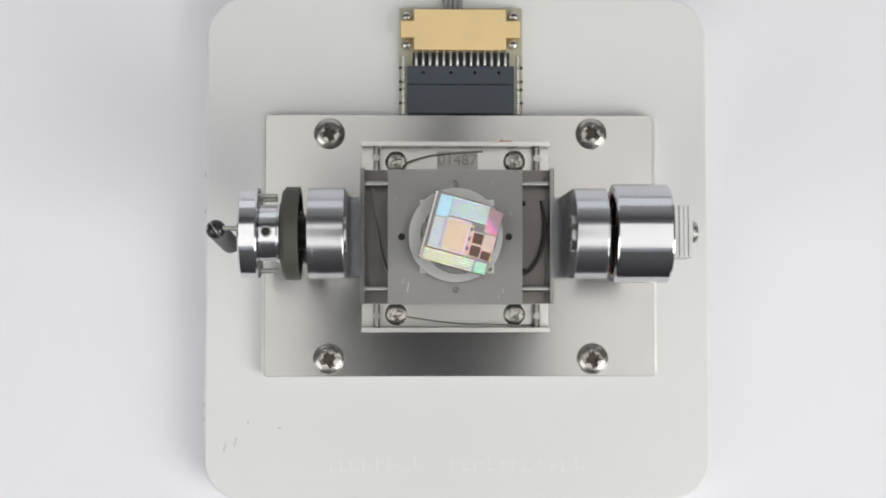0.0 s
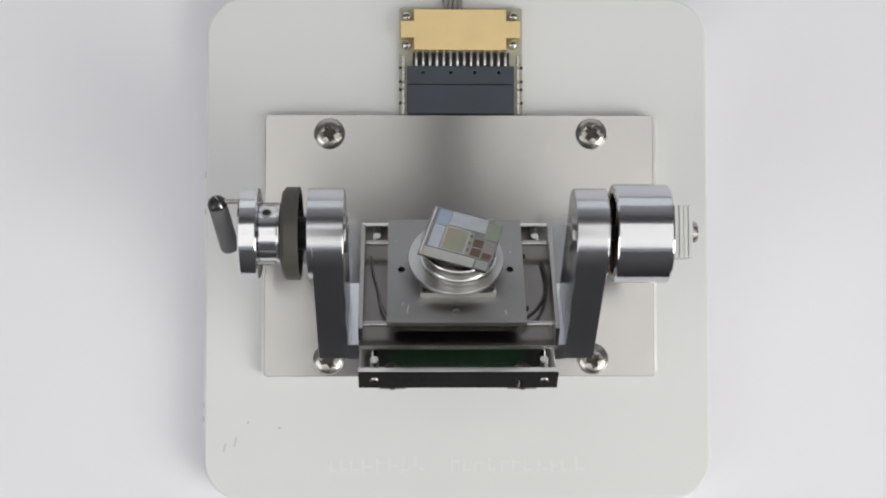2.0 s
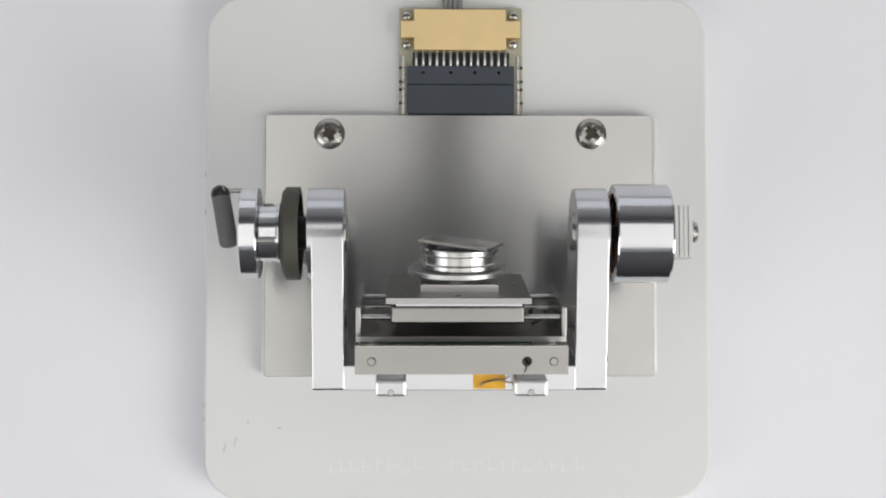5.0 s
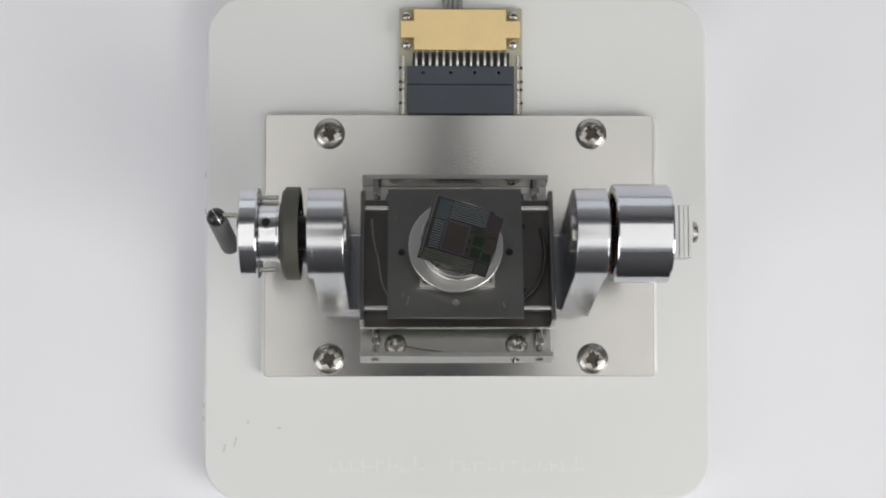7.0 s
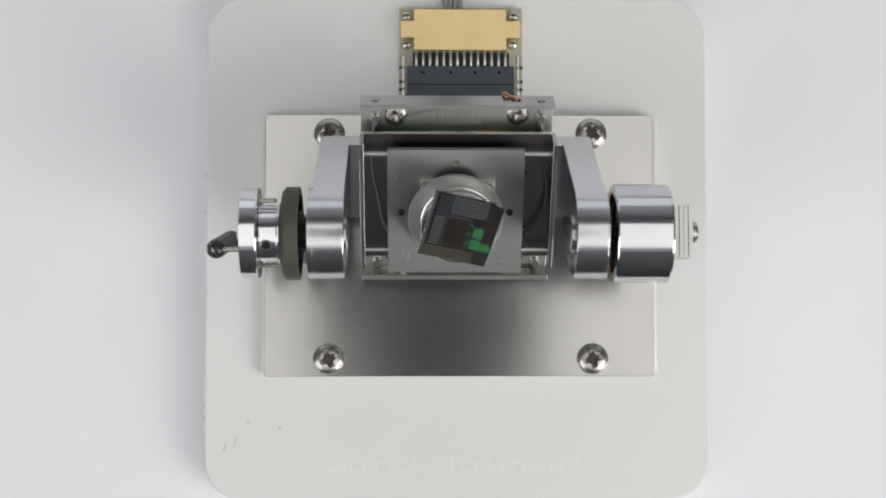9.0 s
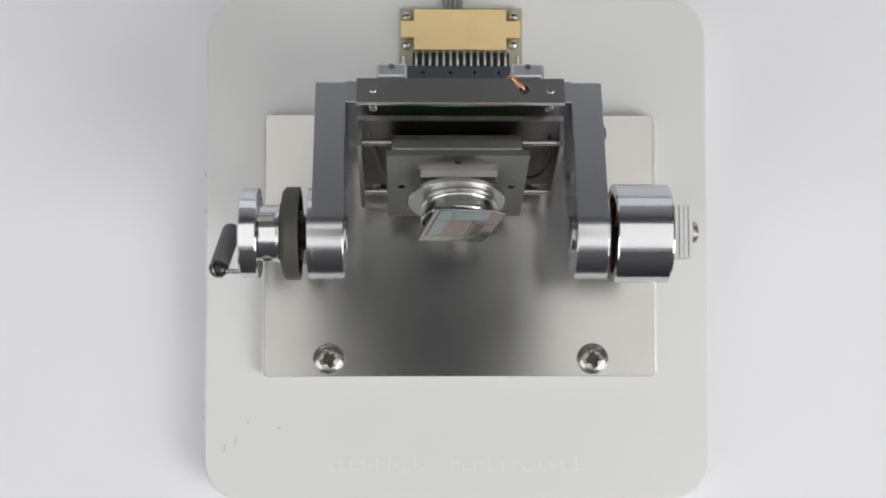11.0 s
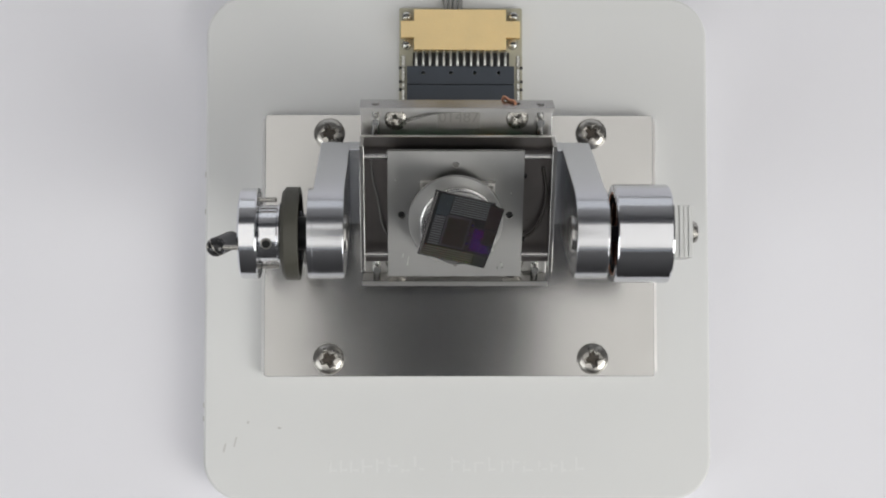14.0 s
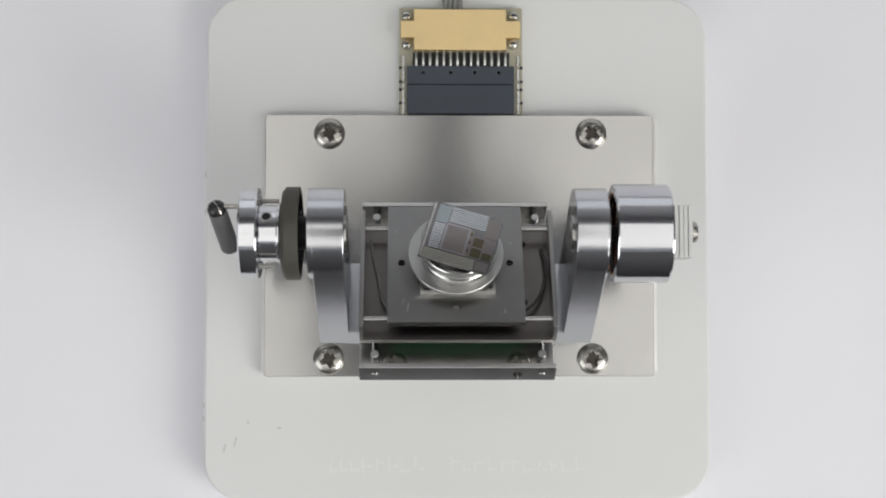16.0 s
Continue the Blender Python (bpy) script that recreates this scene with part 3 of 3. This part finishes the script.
# the chip lies a little askew on its adhesive
CHIP = Matrix.Translation((32.5, 1, -14)) @ pose(0, 0, 0, -1.0, 5.7, 0) @ pose(0, 0, 0, 0, 0, -15.2) @ Matrix.Diagonal((1.075, 1.05, 1, 1))


def build_chip():
    ob = thing("silicon_chip", AXIS, "square silicon chip with iridescent patterned fields stuck on the stub", "chip")
    body = part("die", turned(slab([(-60, -59), (57, -60), (60, -20), (61, 52), (46, 55), (44, 59), (-60, 60)], -4, 0, bev=0.5, seg=1), CHIP), DIE, ob, "dark polished silicon")
    glue = slab([(60 * math.cos(a) * (1 + 0.05 * math.sin(5 * a)), 58 * math.sin(a) * (1 + 0.06 * math.cos(3 * a))) for a in (2 * math.pi * k / 40 for k in range(40))], -4.2, 0, bev=0)
    for v in glue.verts:
        x, y = v.co.x, v.co.y
        v.co = CHIP @ Vector((x, y, -4.2)) if v.co.z > -2 else Vector(((CHIP @ Vector((x, y, 0))).x, (CHIP @ Vector((x, y, 0))).y, -22.4))
    part("adhesive", glue, GLUE, ob, "black adhesive pad")

    def field(u0, u1, d0, d1, material, name="field", h=0.35):
        x0, x1, y1, y0 = -60 + 120 * u0, -60 + 120 * u1, 60 - 120 * d0, 60 - 120 * d1
        part(name, turned(box(x0, x1, y0, y1, -0.1, h), CHIP), material, body)

    field(0.09, 0.27, 0.03, 0.34, CYAN)
    for k in range(8):
        d = 0.030 + k * 0.034
        field(0.28, 0.80, d, d + 0.019, LINE_CYAN, "line", 0.6)
    for k in range(12):
        d = 0.36 + k * 0.037
        field(0.09, 0.24, d, d + 0.021, LINE_SKY, "line", 0.6)
    for k in range(5):
        d = 0.825 + k * 0.034
        field(0.06, 0.77, d, d + 0.018, LINE_LIME, "line", 0.6)
    field(0.04, 0.78, 0.805, 0.99, OLIVE, "field", 0.2)
    field(0.25, 0.61, 0.31, 0.79, VIOLET)
    field(0.285, 0.58, 0.345, 0.765, PEACH, "field", 0.6)
    field(0.60, 0.66, 0.34, 0.79, PEACH, "field", 0.3)
    field(0.80, 0.99, 0.06, 0.40, PINK)
    field(0.68, 0.82, 0.44, 0.59, BROWN, "field", 0.5)
    field(0.68, 0.82, 0.62, 0.77, BROWN, "field", 0.5)
    field(0.66, 0.99, 0.42, 0.79, ROSE, "field", 0.25)
    field(0.84, 0.97, 0.66, 0.78, BROWN, "field", 0.5)
    field(0.79, 0.96, 0.82, 0.98, WHITE_F)
    for k in range(3):
        field(0.615, 0.645, 0.38 + 0.14 * k, 0.43 + 0.14 * k, BROWN, "field", 0.6)
    for k in range(26):
        d = 0.02 + k * 0.037
        field(0.015, 0.045, d, d + 0.018, PAD, "contact_pad", 0.6)
    for k in range(22):
        u = 0.05 + k * 0.042
        if u < 0.76:
            field(u, u + 0.02, 0.965, 0.985, PAD, "contact_pad", 0.6)
    return ob


DIE = film_on_chip("polished_silicon", (0.19, 0.185, 0.19), 0.08)
CYAN = film_on_chip("cyan_film", (0.30, 0.33, 0.33), 0.08, ((0.02, 22, -19), (0.055, 22, -18), (0.085, 22, -12)))
LINE_CYAN = film_on_chip("pale_cyan_film", (0.57, 0.59, 0.59), 0.08, ((0.01, 22, -19), (0.04, 22, -17), (0.055, 22, -14)))
LINE_SKY = film_on_chip("sky_film", (0.57, 0.58, 0.59), 0.08, ((0.015, 22, -19), (0.04, 22, -17), (0.055, 22, -13)))
LINE_LIME = film_on_chip("lime_film", (0.54, 0.54, 0.50), 0.08, ((0.05, 22, -19), (0.065, 22, -18), (0.04, 22, -9)))
OLIVE = film_on_chip("olive_film", (0.21, 0.195, 0.14), 0.08, ((0.03, 22, -19), (0.025, 22, -18), (0.02, 22, -8)))
VIOLET = film_on_chip("violet_film", (0.33, 0.32, 0.335), 0.08, ((0.05, 22, -15), (0.03, 22, -11), (0.045, 22, -16.5)))
PEACH = film_on_chip("peach_film", (0.215, 0.195, 0.19), 0.08, ((0.08, 22, -14), (0.06, 22, -13), (0.04, 22, -17)))
PINK = film_on_chip("pink_film", (0.20, 0.18, 0.18), 0.08, ((0.095, 22, -15), (0.065, 22, -8), (0.05, 22, -18)))
ROSE = film_on_chip("rose_film", (0.22, 0.20, 0.20), 0.08, ((0.07, 22, -15), (0.052, 22, -13), (0.045, 22, -18)))
BROWN = film_on_chip("brown_film", (0.115, 0.070, 0.058), 0.08, ((0.003, 24, 8), (0.026, 24, 19), (0.009, 24, 14)))
WHITE_F = film_on_chip("white_film", (0.27, 0.26, 0.255), 0.08, ((0.06, 22, -19), (0.08, 22, -13), (0.06, 22, -18)))
PAD = film_on_chip("contact_metal", (0.80, 0.78, 0.74), 0.16)


def build_knob():
    ob = thing("crank_knob", AXIS, "turned aluminium knob with a grey crank handle on a pin", "crank knob")
    part("disc", lathe([(0, -355), (77, -355), (80, -352), (80, -325), (78.5, -323), (0, -323)], along_x(0), 96), ALU, ob, smooth=True)
    hub = part("hub", lathe([(0, -322), (50, -322), (50, -291), (53, -289), (53, -286.5), (0, -286.5)], along_x(0), 80), ALU, ob, smooth=True)
    part("set_screw", lathe([(0, 40), (7.5, 40), (7.5, 51.6), (9.5, 51.6), (10.5, 49), (10.5, 40)], upright(-308, 2, 0), 28), SCREW, hub, smooth=True)
    part("screw_socket", lathe([(0, 50.4), (7.4, 50.4)], upright(-308, 2, 0), 24), BLACK, hub)
    for y, z in ((66, 4), (-66, -4), (60, -9)):
        part("small_pin", lathe(rod_profile(4.2, -322, -292, 0.8), along_x(0, y, z), 16), SCREW, ob, smooth=True)
    part("crank_pin", lathe(rod_profile(4.2, -407, -353, 0.5), along_x(0, 6.5, 75), 16), SCREW, ob, smooth=True)
    a, b = Vector((-376, -19, -13)), Vector((-392, 5, 70))
    q = (b - a).to_track_quat("Z", "Y").to_matrix().to_4x4()
    ln = (b - a).length
    m = Matrix.Translation(a) @ q
    handle = part("crank_handle", lathe([(0, -9), (9, -9), (13, -7), (16, -2), (16.5, 3), (16.5, ln - 4), (15.8, ln - 3), (0, ln - 3)], m, 40), GREY_ROD, ob, "grey cylindrical crank handle", smooth=True)
    dome = [(17 * math.cos(radians(t)), ln - 2 + 17 * math.sin(radians(t))) for t in range(0, 91, 10)]
    part("ball_end", lathe([(0, ln - 6), (16.5, ln - 6), *dome[:-1], (0, ln + 15)], m, 48), BALL, handle, "black rounded end", smooth=True)
    blade = [(17.6 * math.cos(radians(t)), ln - 2 + 17.6 * math.sin(radians(t))) for t in range(0, 181, 12)]
    part("handle_blade", turned(slab(blade, -1.0, 1.0), m @ Matrix(((0, 0, 1, 0), (1, 0, 0, 0), (0, 1, 0, 0), (0, 0, 0, 1)))), SCREW, handle)
    return ob


MOVERS = [build_yoke(), build_tray(), build_stage(), build_stub(), build_chip(), build_knob()]


# ---- camera casing on its stand, seen only as a mirror image in the metal ----
def build_casing():
    ob = thing("camera_casing", (100, 4500, -390), "black camera casing on a stand clamped to the table", "camera")
    d = (EYE - world(0.0, -27.34, 0.0)).normalized()
    m = Matrix.Translation((-58.4, -173.9, 2561.0)) @ d.to_track_quat("Z", "Y").to_matrix().to_4x4()
    part("lens_barrel", lathe([(60, 40), (140, 40), (150, 50), (150, 110), (60, 110)], m, 48, closed=True), CASING, ob, smooth=True)
    part("casing", box(-440, 480, -560, 400, 2660, 3700, 25, 3), CASING, ob)
    # unseen black block added to lengthen the dark reflection in the metal
    part("dark_extension", box(-220, 330, -1050, -561, 2680, 3500, 60, 3), CASING, ob)
    part("stand_arm", box(-20, 220, 450, 4600, 3300, 3500, 20), CASING, ob)
    part("column", lathe(rod_profile(120, -390, 3700, 10), upright(100, 4500, 0), 24), CASING, ob, smooth=True)


build_casing()


def build_ceiling_light():
    ob = thing("ceiling_light", (0, -3000, 18600), "flat rectangular light panel hung from the ceiling", "ceiling light")
    part("panel", box(-7700, 7700, -8700, 4200, 11480, 11600, 20), WALL, ob)
    for x in (-6000, 6000):
        part("cord", lathe(rod_profile(30, 11590, 18620, 5), upright(x, -3000, 0), 10), CASING, ob, smooth=True)


build_ceiling_light()


def build_softbox(sx):
    ob = thing("softbox", (sx * 9750, -6180, -7890), "square studio softbox on a slim black floor stand", "softbox", "softboxes beside the table")
    m = look((sx * 9500, -6000, 6210), (0, 200, 0))
    part("hood", turned(slab(rounded(-4100, 4100, -4100, 4100, 200, 4), 30, 900, bev=40), m), CASING, ob)
    part("pole", lathe(rod_profile(120, -7890, 5800, 10), upright(sx * 9950, -6280, 0), 16), CASING, ob, smooth=True)


build_softbox(1)
build_softbox(-1)

# seconds and tilt in degrees; positive lifts the side nearest the lettering
TILT = [
    (0.0, -2.2), (0.5, 0.7), (1.0, 13.8), (1.5, 26.5), (2.0, 38.6), (2.5, 49.6), (3.0, 59.8), (3.5, 70.2), (4.0, 81.3), (4.2, 85.5),
    (4.5, 89.6), (5.0, 78.2), (5.5, 60.9), (6.0, 44.3), (6.3, 35.2), (6.5, 29.6), (7.0, 15.7), (7.5, 4.0), (8.0, -8.1), (8.5, -18.9),
    (9.0, -30.5), (9.2, -35.0), (9.7, -45.0), (10.2, -54.5), (10.7, -64.0), (11.3, -75.7), (11.5, -80.0), (12.0, -89.7), (12.5, -77.0), (13.0, -59.3),
    (13.5, -42.6), (14.0, -27.4), (14.5, -13.0), (15.0, 1.6), (15.5, 15.0), (16.0, 29.2),
]


def motions():
    for ob in MOVERS:
        walk(ob, [(t, pose(0, 0, HA, -a)) for t, a in TILT])


motions()
